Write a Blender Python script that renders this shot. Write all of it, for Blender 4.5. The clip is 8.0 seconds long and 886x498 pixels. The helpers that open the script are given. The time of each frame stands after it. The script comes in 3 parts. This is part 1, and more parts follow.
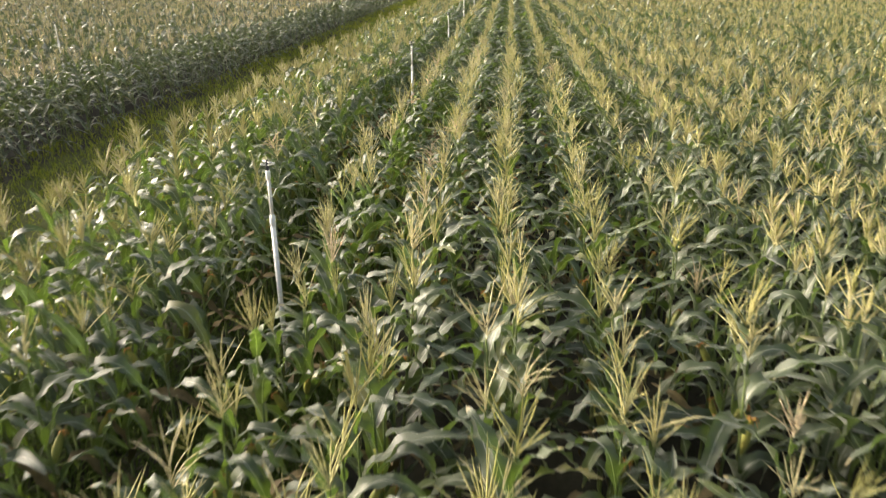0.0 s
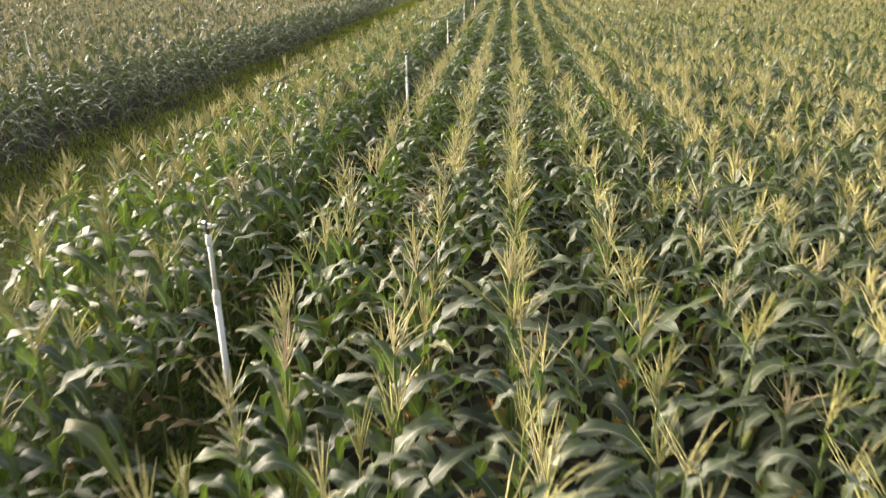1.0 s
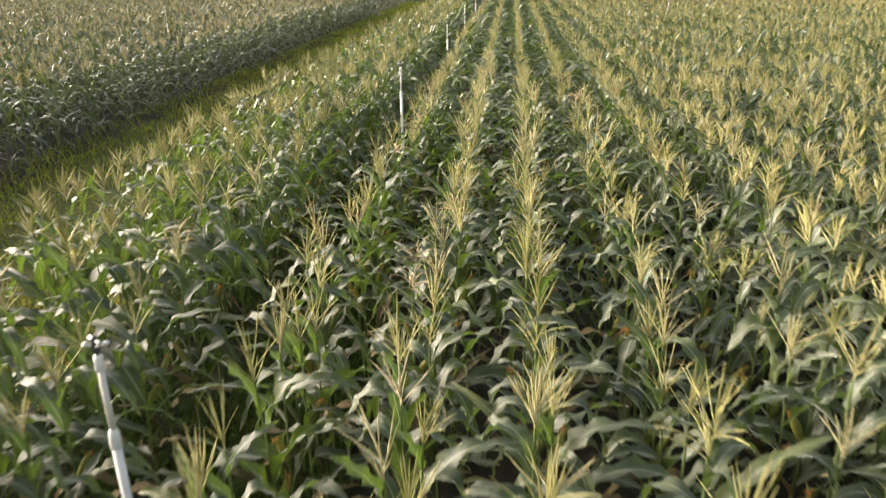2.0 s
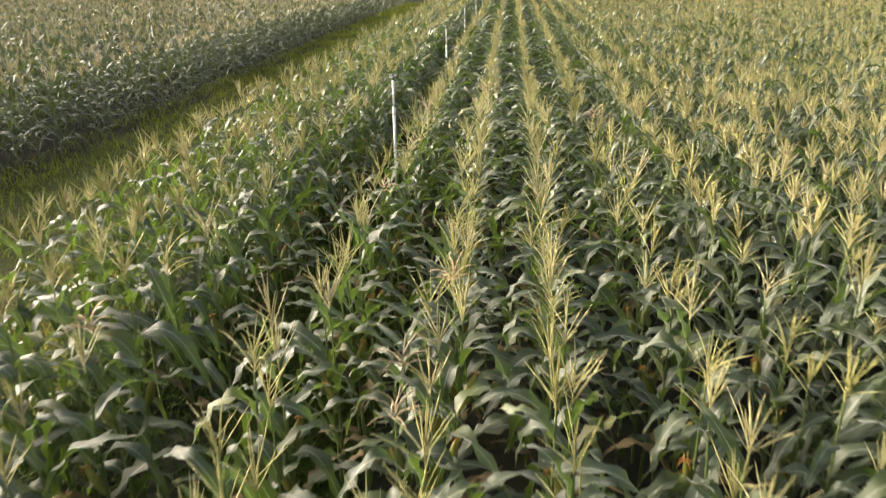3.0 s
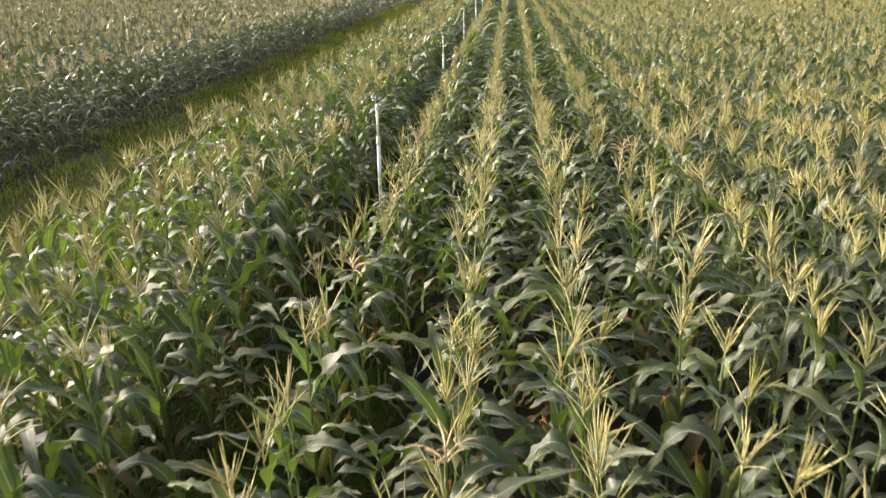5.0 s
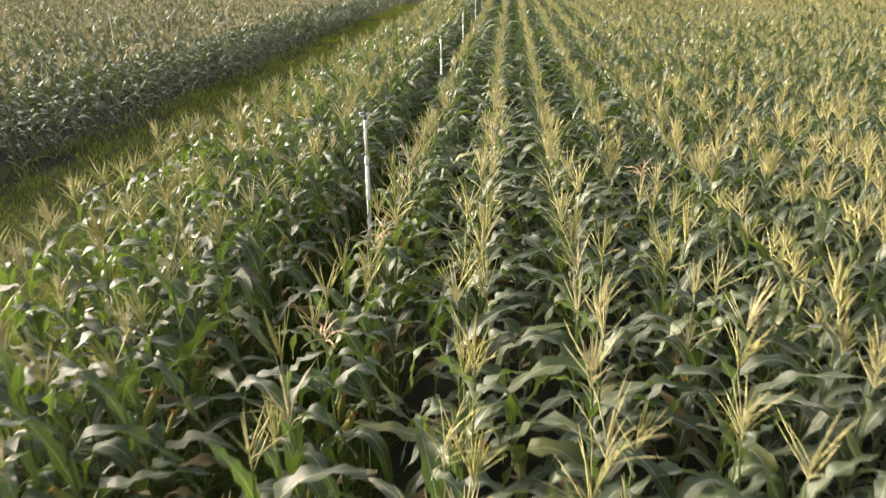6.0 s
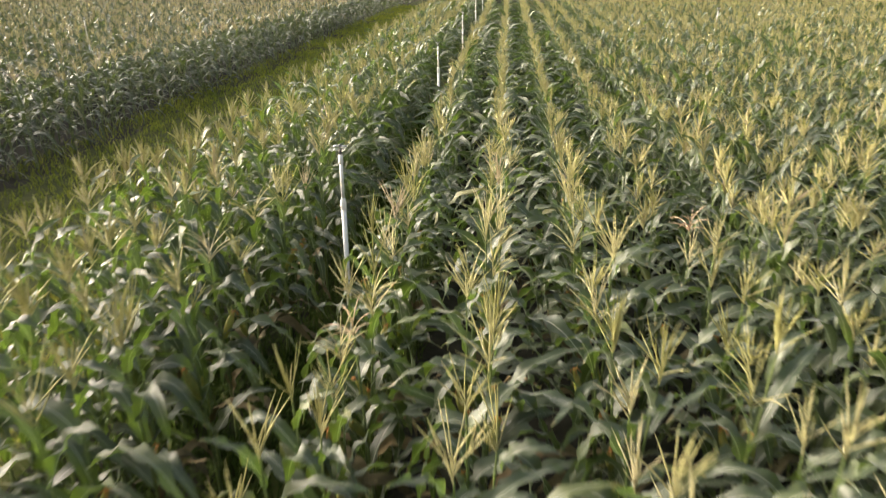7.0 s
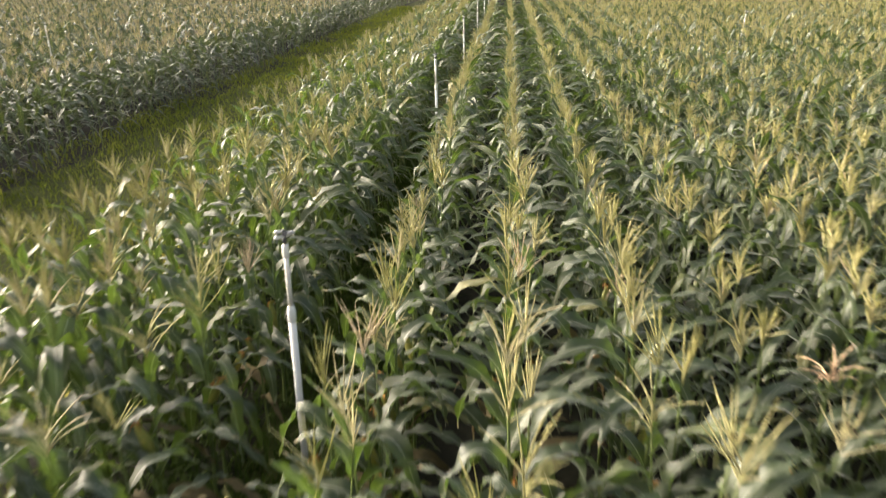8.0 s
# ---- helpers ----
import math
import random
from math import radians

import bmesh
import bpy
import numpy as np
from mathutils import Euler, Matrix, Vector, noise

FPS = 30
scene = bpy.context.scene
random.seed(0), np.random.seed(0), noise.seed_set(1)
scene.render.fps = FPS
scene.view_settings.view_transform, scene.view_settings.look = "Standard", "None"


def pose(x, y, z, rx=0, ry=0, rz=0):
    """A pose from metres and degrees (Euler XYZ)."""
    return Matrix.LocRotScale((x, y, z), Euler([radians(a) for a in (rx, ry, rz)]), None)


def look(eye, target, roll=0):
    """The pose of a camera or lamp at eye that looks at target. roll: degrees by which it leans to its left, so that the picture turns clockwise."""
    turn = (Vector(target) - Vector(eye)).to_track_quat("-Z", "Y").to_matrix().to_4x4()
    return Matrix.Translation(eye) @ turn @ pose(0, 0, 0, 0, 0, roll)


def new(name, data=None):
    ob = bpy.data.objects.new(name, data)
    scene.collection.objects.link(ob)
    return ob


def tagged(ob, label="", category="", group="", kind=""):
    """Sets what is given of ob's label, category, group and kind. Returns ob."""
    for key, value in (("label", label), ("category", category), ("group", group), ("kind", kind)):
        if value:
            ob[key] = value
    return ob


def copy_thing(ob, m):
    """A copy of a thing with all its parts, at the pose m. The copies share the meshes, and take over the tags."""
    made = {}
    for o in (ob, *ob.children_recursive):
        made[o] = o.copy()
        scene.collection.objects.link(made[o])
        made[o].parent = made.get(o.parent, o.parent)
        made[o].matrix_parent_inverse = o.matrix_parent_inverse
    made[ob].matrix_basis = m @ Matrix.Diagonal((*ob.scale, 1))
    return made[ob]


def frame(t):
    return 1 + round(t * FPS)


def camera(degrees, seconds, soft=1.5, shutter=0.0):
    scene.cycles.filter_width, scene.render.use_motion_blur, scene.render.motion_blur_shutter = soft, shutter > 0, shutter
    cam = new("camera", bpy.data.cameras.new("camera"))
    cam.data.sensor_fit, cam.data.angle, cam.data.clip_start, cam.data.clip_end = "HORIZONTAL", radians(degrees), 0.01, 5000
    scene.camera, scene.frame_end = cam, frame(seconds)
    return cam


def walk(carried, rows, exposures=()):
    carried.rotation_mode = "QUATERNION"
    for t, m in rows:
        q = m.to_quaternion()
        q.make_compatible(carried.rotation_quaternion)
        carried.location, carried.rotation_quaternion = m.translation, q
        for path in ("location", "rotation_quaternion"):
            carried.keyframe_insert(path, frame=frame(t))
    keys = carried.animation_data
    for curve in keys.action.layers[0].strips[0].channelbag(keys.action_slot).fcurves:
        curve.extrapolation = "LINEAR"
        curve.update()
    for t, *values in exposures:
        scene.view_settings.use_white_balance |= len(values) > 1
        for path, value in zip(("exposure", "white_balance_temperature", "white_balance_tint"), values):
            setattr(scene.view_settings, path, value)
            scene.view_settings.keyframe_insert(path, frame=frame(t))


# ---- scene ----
cam = camera(62.1, 8.0, 1.35, 0.5)
METRES, EYE, TILT, LEAN, TURN = 12.0, 3.82, -21.61, 0.566, 4.973
ROWS = [
    (0.0, 0.0, 0.0, 0.0, 0.0, -0.0, -0.0),
    (0.5, 0.0022, 0.0638, 0.0246, 0.03, 0.03, 0.05),
    (1.0, 0.0033, 0.1278, 0.0489, 0.03, 0.07, 0.07),
    (1.5, 0.0046, 0.1917, 0.0728, 0.06, 0.11, 0.08),
    (3.0, 0.0069, 0.3749, 0.1452, -0.01, 0.1, 0.06),
    (3.5, 0.0088, 0.4223, 0.1639, -0.03, 0.11, 0.05),
    (4.0, 0.0104, 0.4629, 0.1793, -0.01, 0.11, 0.07),
    (4.5, 0.0115, 0.4995, 0.1929, -0.02, 0.14, 0.1),
    (6.0, 0.0158, 0.6183, 0.2385, -0.08, 0.09, 0.1),
    (6.5, 0.0182, 0.6764, 0.2599, -0.09, 0.1, 0.13),
    (7.0, 0.0202, 0.7513, 0.2878, -0.08, 0.1, 0.17),
    (7.5, 0.0214, 0.8391, 0.3207, -0.06, 0.09, 0.21),
    (8.0, 0.023, 0.934, 0.3563, -0.06, 0.09, 0.22),
]
walk(cam, [(t, pose(0, 0, EYE, TILT, LEAN, TURN) @ pose(METRES * x, METRES * y, METRES * z, 90 + pitch, roll, yaw)) for t, x, y, z, yaw, pitch, roll in ROWS],
     [(0.0, 1.77, 6800, 11), (8.0, 1.77, 6800, 11)])

# ---- light ----
SUN_UP, SUN_FROM = 20.0, -80.0      # height, and the bearing from which it shines (0: ahead along the rows, minus: left)
world = bpy.data.worlds.new("sky")
scene.world = world
world.use_nodes = True
wt = world.node_tree
sky = wt.nodes.new("ShaderNodeTexSky")
sky.sky_type, sky.sun_disc = "NISHITA", False
sky.sun_elevation, sky.sun_rotation = radians(SUN_UP), radians(SUN_FROM)
sky.air_density, sky.dust_density, sky.ozone_density = 1.0, 7.0, 0.4
veil = wt.nodes.new("ShaderNodeHueSaturation")
veil.inputs["Saturation"].default_value = 0.7      # thin cloud over the whole sky
wt.links.new(sky.outputs[0], veil.inputs["Color"])
wt.links.new(veil.outputs[0], wt.nodes["Background"].inputs[0])
wt.nodes["Background"].inputs[1].default_value = 0.112
sun = new("sun", bpy.data.lights.new("sun", "SUN"))
sun.data.energy, sun.data.angle, sun.data.color = 2.5, radians(22), (1.0, 0.92, 0.82)
a, b = radians(SUN_UP), radians(SUN_FROM)
sun.matrix_world = look((math.sin(b) * math.cos(a) * 60, math.cos(b) * math.cos(a) * 60, math.sin(a) * 60), (0, 0, 0))


# ---- materials ----
def material(name):
    m = bpy.data.materials.new(name)
    m.use_nodes = True
    nt = m.node_tree
    return m, nt, nt.nodes["Principled BSDF"], nt.links.new


def node(nt, kind, **inputs):
    n = nt.nodes.new(kind)
    for key, value in inputs.items():
        n.inputs[key].default_value = value
    return n


def ramp(nt, *stops):
    n = nt.nodes.new("ShaderNodeValToRGB")
    e = n.color_ramp.elements
    e[0].position, e[0].color = stops[0][0], (*stops[0][1], 1)
    e[1].position, e[1].color = stops[-1][0], (*stops[-1][1], 1)
    for p, c in stops[1:-1]:
        e.new(p).color = (*c, 1)
    return n


def mixed(nt, link, fac, one, two, blend="MIX"):
    n = nt.nodes.new("ShaderNodeMix")
    n.data_type, n.blend_type = "RGBA", blend
    for socket, value in ((n.inputs[0], fac), (n.inputs[6], one), (n.inputs[7], two)):
        if isinstance(value, bpy.types.NodeSocket):
            link(value, socket)
        elif isinstance(value, tuple):
            socket.default_value = (*value, 1)
        else:
            socket.default_value = value
    return n.outputs[2]


def number(nt, link, op, one, two=0.0, three=0.0):
    n = nt.nodes.new("ShaderNodeMath")
    n.operation = op
    for socket, value in zip(n.inputs, (one, two, three)):
        if isinstance(value, bpy.types.NodeSocket):
            link(value, socket)
        else:
            socket.default_value = value
    return n.outputs[0]


def chance(nt, joined):
    """A random number for each piece: by object, or by island in a joined mesh."""
    if joined:
        return nt.nodes.new("ShaderNodeNewGeometry").outputs["Random Per Island"]
    return nt.nodes.new("ShaderNodeObjectInfo").outputs["Random"]


def leaf_material(name, joined, dull=(1.0, 1.0, 1.0), rough=0.38, sheen=0.29, thin_share=0.31):
    m, nt, bsdf, link = material(name)
    rnd = chance(nt, joined)
    uv = nt.nodes.new("ShaderNodeTexCoord").outputs["UV"]
    sep = nt.nodes.new("ShaderNodeSeparateXYZ")
    link(uv, sep.inputs[0])
    # blade colour by leaf: bluish green to yellow green, a few turning straw
    tone = ramp(nt, (0.0, (0.026, 0.045, 0.014)), (0.4, (0.041, 0.062, 0.023)), (0.8, (0.064, 0.086, 0.038)),
                (0.96, (0.092, 0.12, 0.03)), (1.0, (0.18, 0.17, 0.055)))
    link(rnd, tone.inputs[0])
    place = nt.nodes.new("ShaderNodeTexCoord").outputs["Object"]
    blotch = node(nt, "ShaderNodeTexNoise", Scale=9.0, Detail=4.0, Roughness=0.6)
    link(place, blotch.inputs["Vector"])
    patch = ramp(nt, (0.35, (0.72, 0.78, 0.75)), (0.65, (1.2, 1.15, 1.05)))
    link(blotch.outputs[0], patch.inputs[0])
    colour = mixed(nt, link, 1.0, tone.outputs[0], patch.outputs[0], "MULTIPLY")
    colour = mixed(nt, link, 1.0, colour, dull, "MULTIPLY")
    # fine veins along the blade
    vein = node(nt, "ShaderNodeTexWave", Scale=9.0, Distortion=0.6, Detail=1.0)
    vein.wave_type, vein.bands_direction = "BANDS", "X"
    link(uv, vein.inputs["Vector"])
    streak = ramp(nt, (0.0, (0.86, 0.88, 0.84)), (1.0, (1.12, 1.1, 1.1)))
    link(vein.outputs[0], streak.inputs[0])
    colour = mixed(nt, link, 0.8, colour, streak.outputs[0], "MULTIPLY")
    # pale midrib, wide at the base of the blade
    off = number(nt, link, "ABSOLUTE", number(nt, link, "SUBTRACT", sep.outputs[0], 0.5))
    wide = number(nt, link, "MULTIPLY_ADD", sep.outputs[1], -0.02, 0.031)
    rib = number(nt, link, "LESS_THAN", off, wide)
    colour = mixed(nt, link, number(nt, link, "MULTIPLY", rib, 0.95), colour, (0.52, 0.55, 0.4))
    # dry tips
    dry = number(nt, link, "GREATER_THAN", sep.outputs[1], number(nt, link, "MULTIPLY_ADD", blotch.outputs[0], -0.3, 1.1))
    colour = mixed(nt, link, number(nt, link, "MULTIPLY", dry, 0.7), colour, (0.3, 0.24, 0.1))
    link(colour, bsdf.inputs["Base Color"])
    gloss = node(nt, "ShaderNodeMapRange", **{"To Min": rough, "To Max": rough + 0.18})
    link(blotch.outputs[0], gloss.inputs[0])
    link(gloss.outputs[0], bsdf.inputs["Roughness"])
    bsdf.inputs["Specular IOR Level"].default_value = 0.88
    bsdf.inputs["Sheen Weight"].default_value = sheen      # the fine pale hairs of the blade
    bsdf.inputs["Sheen Roughness"].default_value = 0.4
    bump = node(nt, "ShaderNodeBump", Strength=0.25, Distance=0.002)
    link(vein.outputs[0], bump.inputs["Height"])
    link(bump.outputs[0], bsdf.inputs["Normal"])
    thin = nt.nodes.new("ShaderNodeBsdfTranslucent")
    link(mixed(nt, link, 0.85, colour, (0.12 * dull[0], 0.205 * dull[1], 0.017 * dull[2])), thin.inputs[0])
    both = node(nt, "ShaderNodeMixShader", Fac=thin_share)
    link(bsdf.outputs[0], both.inputs[1])
    link(thin.outputs[0], both.inputs[2])
    link(both.outputs[0], nt.nodes["Material Output"].inputs[0])
    return m


def tassel_material(name, joined, dull=(1.0, 1.0, 1.0)):
    m, nt, bsdf, link = material(name)
    tone = ramp(nt, (0.0, (0.38, 0.375, 0.115)), (0.35, (0.47, 0.445, 0.17)), (0.75, (0.53, 0.495, 0.25)),
                (0.95, (0.55, 0.5, 0.3)), (1.0, (0.55, 0.43, 0.31)))
    link(chance(nt, joined), tone.inputs[0])
    place = nt.nodes.new("ShaderNodeTexCoord").outputs["Object"]
    grain = node(nt, "ShaderNodeTexNoise", Scale=140.0, Detail=2.0)
    link(place, grain.inputs["Vector"])
    fleck = ramp(nt, (0.3, (0.72, 0.74, 0.66)), (0.7, (1.15, 1.12, 1.1)))
    link(grain.outputs[0], fleck.inputs[0])
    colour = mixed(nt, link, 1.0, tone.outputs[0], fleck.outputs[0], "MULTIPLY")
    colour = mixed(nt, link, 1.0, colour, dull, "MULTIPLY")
    link(colour, bsdf.inputs["Base Color"])
    bsdf.inputs["Roughness"].default_value = 0.7
    bsdf.inputs["Sheen Weight"].default_value = 0.3      # the fine anthers
    bsdf.inputs["Sheen Roughness"].default_value = 0.5
    thin = nt.nodes.new("ShaderNodeBsdfTranslucent")
    link(colour, thin.inputs[0])
    both = node(nt, "ShaderNodeMixShader", Fac=0.35)
    link(bsdf.outputs[0], both.inputs[1])
    link(thin.outputs[0], both.inputs[2])
    link(both.outputs[0], nt.nodes["Material Output"].inputs[0])
    return m


def plain_material(name, low, high, rough, scale, strength=0.3, distance=0.003, specular=0.5, joined=None):
    """A mottled surface between two colours, with relief of that size."""
    m, nt, bsdf, link = material(name)
    place = nt.nodes.new("ShaderNodeTexCoord").outputs["Object"]
    big = node(nt, "ShaderNodeTexNoise", Scale=scale, Detail=6.0, Roughness=0.65)
    small = node(nt, "ShaderNodeTexNoise", Scale=scale * 9, Detail=3.0)
    link(place, big.inputs["Vector"])
    link(place, small.inputs["Vector"])
    amount = number(nt, link, "MULTIPLY_ADD", small.outputs[0], 0.4, number(nt, link, "MULTIPLY", big.outputs[0], 0.6))
    tone = ramp(nt, (0.35, low), (0.65, high))
    link(amount, tone.inputs[0])
    colour = tone.outputs[0]
    if joined is not None:
        vary = ramp(nt, (0.0, (0.7, 0.75, 0.7)), (1.0, (1.35, 1.25, 1.2)))
        link(chance(nt, joined), vary.inputs[0])
        colour = mixed(nt, link, 1.0, colour, vary.outputs[0], "MULTIPLY")
    link(colour, bsdf.inputs["Base Color"])
    bsdf.inputs["Roughness"].default_value = rough
    bsdf.inputs["Specular IOR Level"].default_value = specular
    bump = node(nt, "ShaderNodeBump", Strength=strength, Distance=distance)
    link(amount, bump.inputs["Height"])
    link(bump.outputs[0], bsdf.inputs["Normal"])
    return m


LEAF, LEAF_FIELD = leaf_material("corn_leaf", False), leaf_material("corn_leaf_field", True)
TASSEL, TASSEL_FIELD = tassel_material("corn_tassel", False), tassel_material("corn_tassel_field", True)
WITHERED = plain_material("withered_tassel", (0.4, 0.29, 0.18), (0.56, 0.43, 0.3), 0.8, 30, joined=False)
# Far-field copies of leaf and tassel: greyed shade and pale haze painted into colour.
LEAF_HAZED = leaf_material("hazed_corn_leaf", True, (1.08, 0.93, 1.4), 0.55, 0.32, 0.16)
TASSEL_HAZED = tassel_material("hazed_corn_tassel", True, (1.16, 1.11, 1.5))
STALK = plain_material("corn_stalk", (0.07, 0.11, 0.03), (0.16, 0.2, 0.06), 0.5, 12)
DRY_LEAF = plain_material("dry_corn_leaf", (0.08, 0.062, 0.026), (0.17, 0.13, 0.055), 0.75, 18, joined=False)
HUSK = plain_material("corn_husk", (0.13, 0.18, 0.035), (0.32, 0.28, 0.06), 0.6, 25, joined=False)
SILK = plain_material("corn_silk", (0.22, 0.08, 0.02), (0.5, 0.24, 0.05), 0.75, 60, joined=False)
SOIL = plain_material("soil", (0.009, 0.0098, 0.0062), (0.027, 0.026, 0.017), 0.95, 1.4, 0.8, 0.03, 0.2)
TURF = plain_material("track_turf", (0.026, 0.035, 0.007), (0.06, 0.068, 0.013), 0.95, 1.1, 0.8, 0.04, 0.2)
GRASS = plain_material("grass_blade", (0.12, 0.165, 0.02), (0.275, 0.315, 0.045), 0.85, 0.8, specular=0.15, joined=True)
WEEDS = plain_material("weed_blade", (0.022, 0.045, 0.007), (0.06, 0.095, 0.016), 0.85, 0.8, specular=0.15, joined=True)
STRAW = plain_material("dry_grass_blade", (0.2, 0.19, 0.035), (0.4, 0.35, 0.08), 0.85, 0.8, specular=0.15, joined=True)
for nt in (GRASS.node_tree, WEEDS.node_tree, STRAW.node_tree):       # blades let light through
    thin, both, bsdf = nt.nodes.new("ShaderNodeBsdfTranslucent"), node(nt, "ShaderNodeMixShader", Fac=0.45), nt.nodes["Principled BSDF"]
    nt.links.new(bsdf.inputs["Base Color"].links[0].from_socket, thin.inputs[0])
    nt.links.new(bsdf.outputs[0], both.inputs[1])
    nt.links.new(thin.outputs[0], both.inputs[2])
    nt.links.new(both.outputs[0], nt.nodes["Material Output"].inputs[0])
PVC = plain_material("white_plastic_pipe", (0.74, 0.73, 0.69), (0.87, 0.86, 0.83), 0.4, 7, 0.1, 0.001)
# Grey-brown copy of PVC: the upper pipe's shadow is put into its colour.
PVC_SHADED = plain_material("shaded_plastic_pipe", (0.58, 0.55, 0.5), (0.76, 0.73, 0.68), 0.5, 9, 0.1, 0.001)
METAL = plain_material("sprinkler_metal", (0.30, 0.30, 0.31), (0.62, 0.62, 0.63), 0.4, 30, 0.1, 0.001)
METAL.node_tree.nodes["Principled BSDF"].inputs["Metallic"].default_value = 0.7
DARK = plain_material("dark_plastic", (0.03, 0.03, 0.035), (0.07, 0.07, 0.08), 0.45, 30, 0.1, 0.001)


# ---- shapes: each is (points, quads, uv for each point) ----
def swept(path, radii, sides):
    """A closed tube along a path, ending in a point where the last radius is small."""
    path, n = np.asarray(path, float), len(path)
    way = np.gradient(path, axis=0)
    way /= np.linalg.norm(way, axis=1)[:, None] + 1e-9
    ref = np.where(np.abs(way[:, 2:3]) > 0.9, [[1.0, 0, 0]], [[0, 0, 1.0]])
    one = np.cross(way, ref)
    one /= np.linalg.norm(one, axis=1)[:, None] + 1e-9
    two = np.cross(way, one)
    turn = np.arange(sides) * 2 * math.pi / sides
    ring = one[:, None] * np.cos(turn)[None, :, None] + two[:, None] * np.sin(turn)[None, :, None]
    v = (path[:, None] + ring * np.asarray(radii, float)[:, None, None]).reshape(-1, 3)
    i, j = np.meshgrid(np.arange(n - 1), np.arange(sides), indexing="ij")
    k = (j + 1) % sides
    q = np.stack([i * sides + j, i * sides + k, (i + 1) * sides + k, (i + 1) * sides + j], -1).reshape(-1, 4)
    uv = np.stack([np.tile(turn / 6.3, n), np.repeat(np.linspace(0, 1, n), sides)], -1)
    return v, q, uv


def blade(rng, length, width, rise, droop, bend, crisp, segs, cross):
    """A corn leaf that leaves the stalk at the origin towards +x: a gutter with a waved rim, which rises, arches over and hangs."""
    s = np.linspace(0, 1, segs + 1)
    fine = np.linspace(0, 1, 61)
    angle = rise - droop / (1 + np.exp(-(fine - bend) * crisp)) - 0.25 * fine
    step = length / 60
    sway = rng.uniform(-0.6, 0.6) * fine ** 1.5
    way = np.stack([np.cos(angle) * np.cos(sway), np.cos(angle) * np.sin(sway), np.sin(angle)], -1)
    line = np.concatenate([[[0, 0, 0]], np.cumsum(way[:-1] * step, axis=0)])
    p = np.stack([np.interp(s, fine, line[:, k]) for k in range(3)], -1)
    d = np.stack([np.interp(s, fine, way[:, k]) for k in range(3)], -1)
    d /= np.linalg.norm(d, axis=1)[:, None]
    side = np.cross([0, 0, 1.0], d)
    side /= np.linalg.norm(side, axis=1)[:, None] + 1e-9
    up = np.cross(d, side)
    roll = rng.normal(0, 0.55) * s ** 1.2 + rng.uniform(-0.3, 0.3)
    side, up = (side * np.cos(roll)[:, None] + up * np.sin(roll)[:, None]), (up * np.cos(roll)[:, None] - side * np.sin(roll)[:, None])
    half = 0.5 * width * np.minimum(1, 0.5 + 2.0 * s) * (1 - s ** 2.1) ** 0.85 + 0.0015
    u = np.linspace(-1, 1, cross + 1)
    fold = 0.42 * (1 - 0.5 * s)
    ripple = [np.sin(s[:, None] * rng.uniform(18, 34) + rng.uniform(0, 6)) + 0.6 * np.sin(s[:, None] * rng.uniform(8, 13) + rng.uniform(0, 6)) for _ in range(2)]
    wave = 0.2 * width * np.sqrt(np.sin(math.pi * np.clip(s, 0.02, 0.98)))[:, None] * np.where(u > 0, *ripple) * u ** 2
    lift = np.abs(u)[None] * (half * np.sin(fold))[:, None] + wave
    v = p[:, None] + side[:, None] * (u[None, :] * (half * np.cos(fold))[:, None])[..., None] + up[:, None] * lift[..., None]
    m = cross + 1
    i, j = np.meshgrid(np.arange(segs), np.arange(cross), indexing="ij")
    q = np.stack([i * m + j, i * m + j + 1, (i + 1) * m + j + 1, (i + 1) * m + j], -1).reshape(-1, 4)
    uv = np.stack([np.tile((u + 1) / 2, segs + 1), np.repeat(s, m)], -1)
    return v.reshape(-1, 3), q, uv


def joined_shapes(shapes):
    vs, qs, us, base = [], [], [], 0
    for v, q, uv in shapes:
        vs.append(v), qs.append(q + base), us.append(uv)
        base += len(v)
    return np.concatenate(vs), np.concatenate(qs), np.concatenate(us)


def moved(shape, m):
    m = np.array(m)
    return shape[0] @ m[:3, :3].T + m[:3, 3], shape[1], shape[2]


def mesh_from(name, v, q, uv, materials, slots=None):
    me = bpy.data.meshes.new(name)
    me.vertices.add(len(v))
    me.vertices.foreach_set("co", np.ascontiguousarray(v, np.float32).ravel())
    me.loops.add(q.size)
    me.loops.foreach_set("vertex_index", np.ascontiguousarray(q, np.int32).ravel())
    me.polygons.add(len(q))
    me.polygons.foreach_set("loop_start", np.arange(0, q.size, 4, dtype=np.int32))
    layer = me.uv_layers.new(name="UVMap")
    layer.data.foreach_set("uv", np.ascontiguousarray(uv[q.ravel()], np.float32).ravel())
    for mat in materials:
        me.materials.append(mat)
    if slots is not None:
        me.polygons.foreach_set("material_index", np.ascontiguousarray(slots, np.int32))
    me.polygons.foreach_set("use_smooth", np.ones(len(q), dtype=bool))
    me.update(calc_edges=True)
    return me


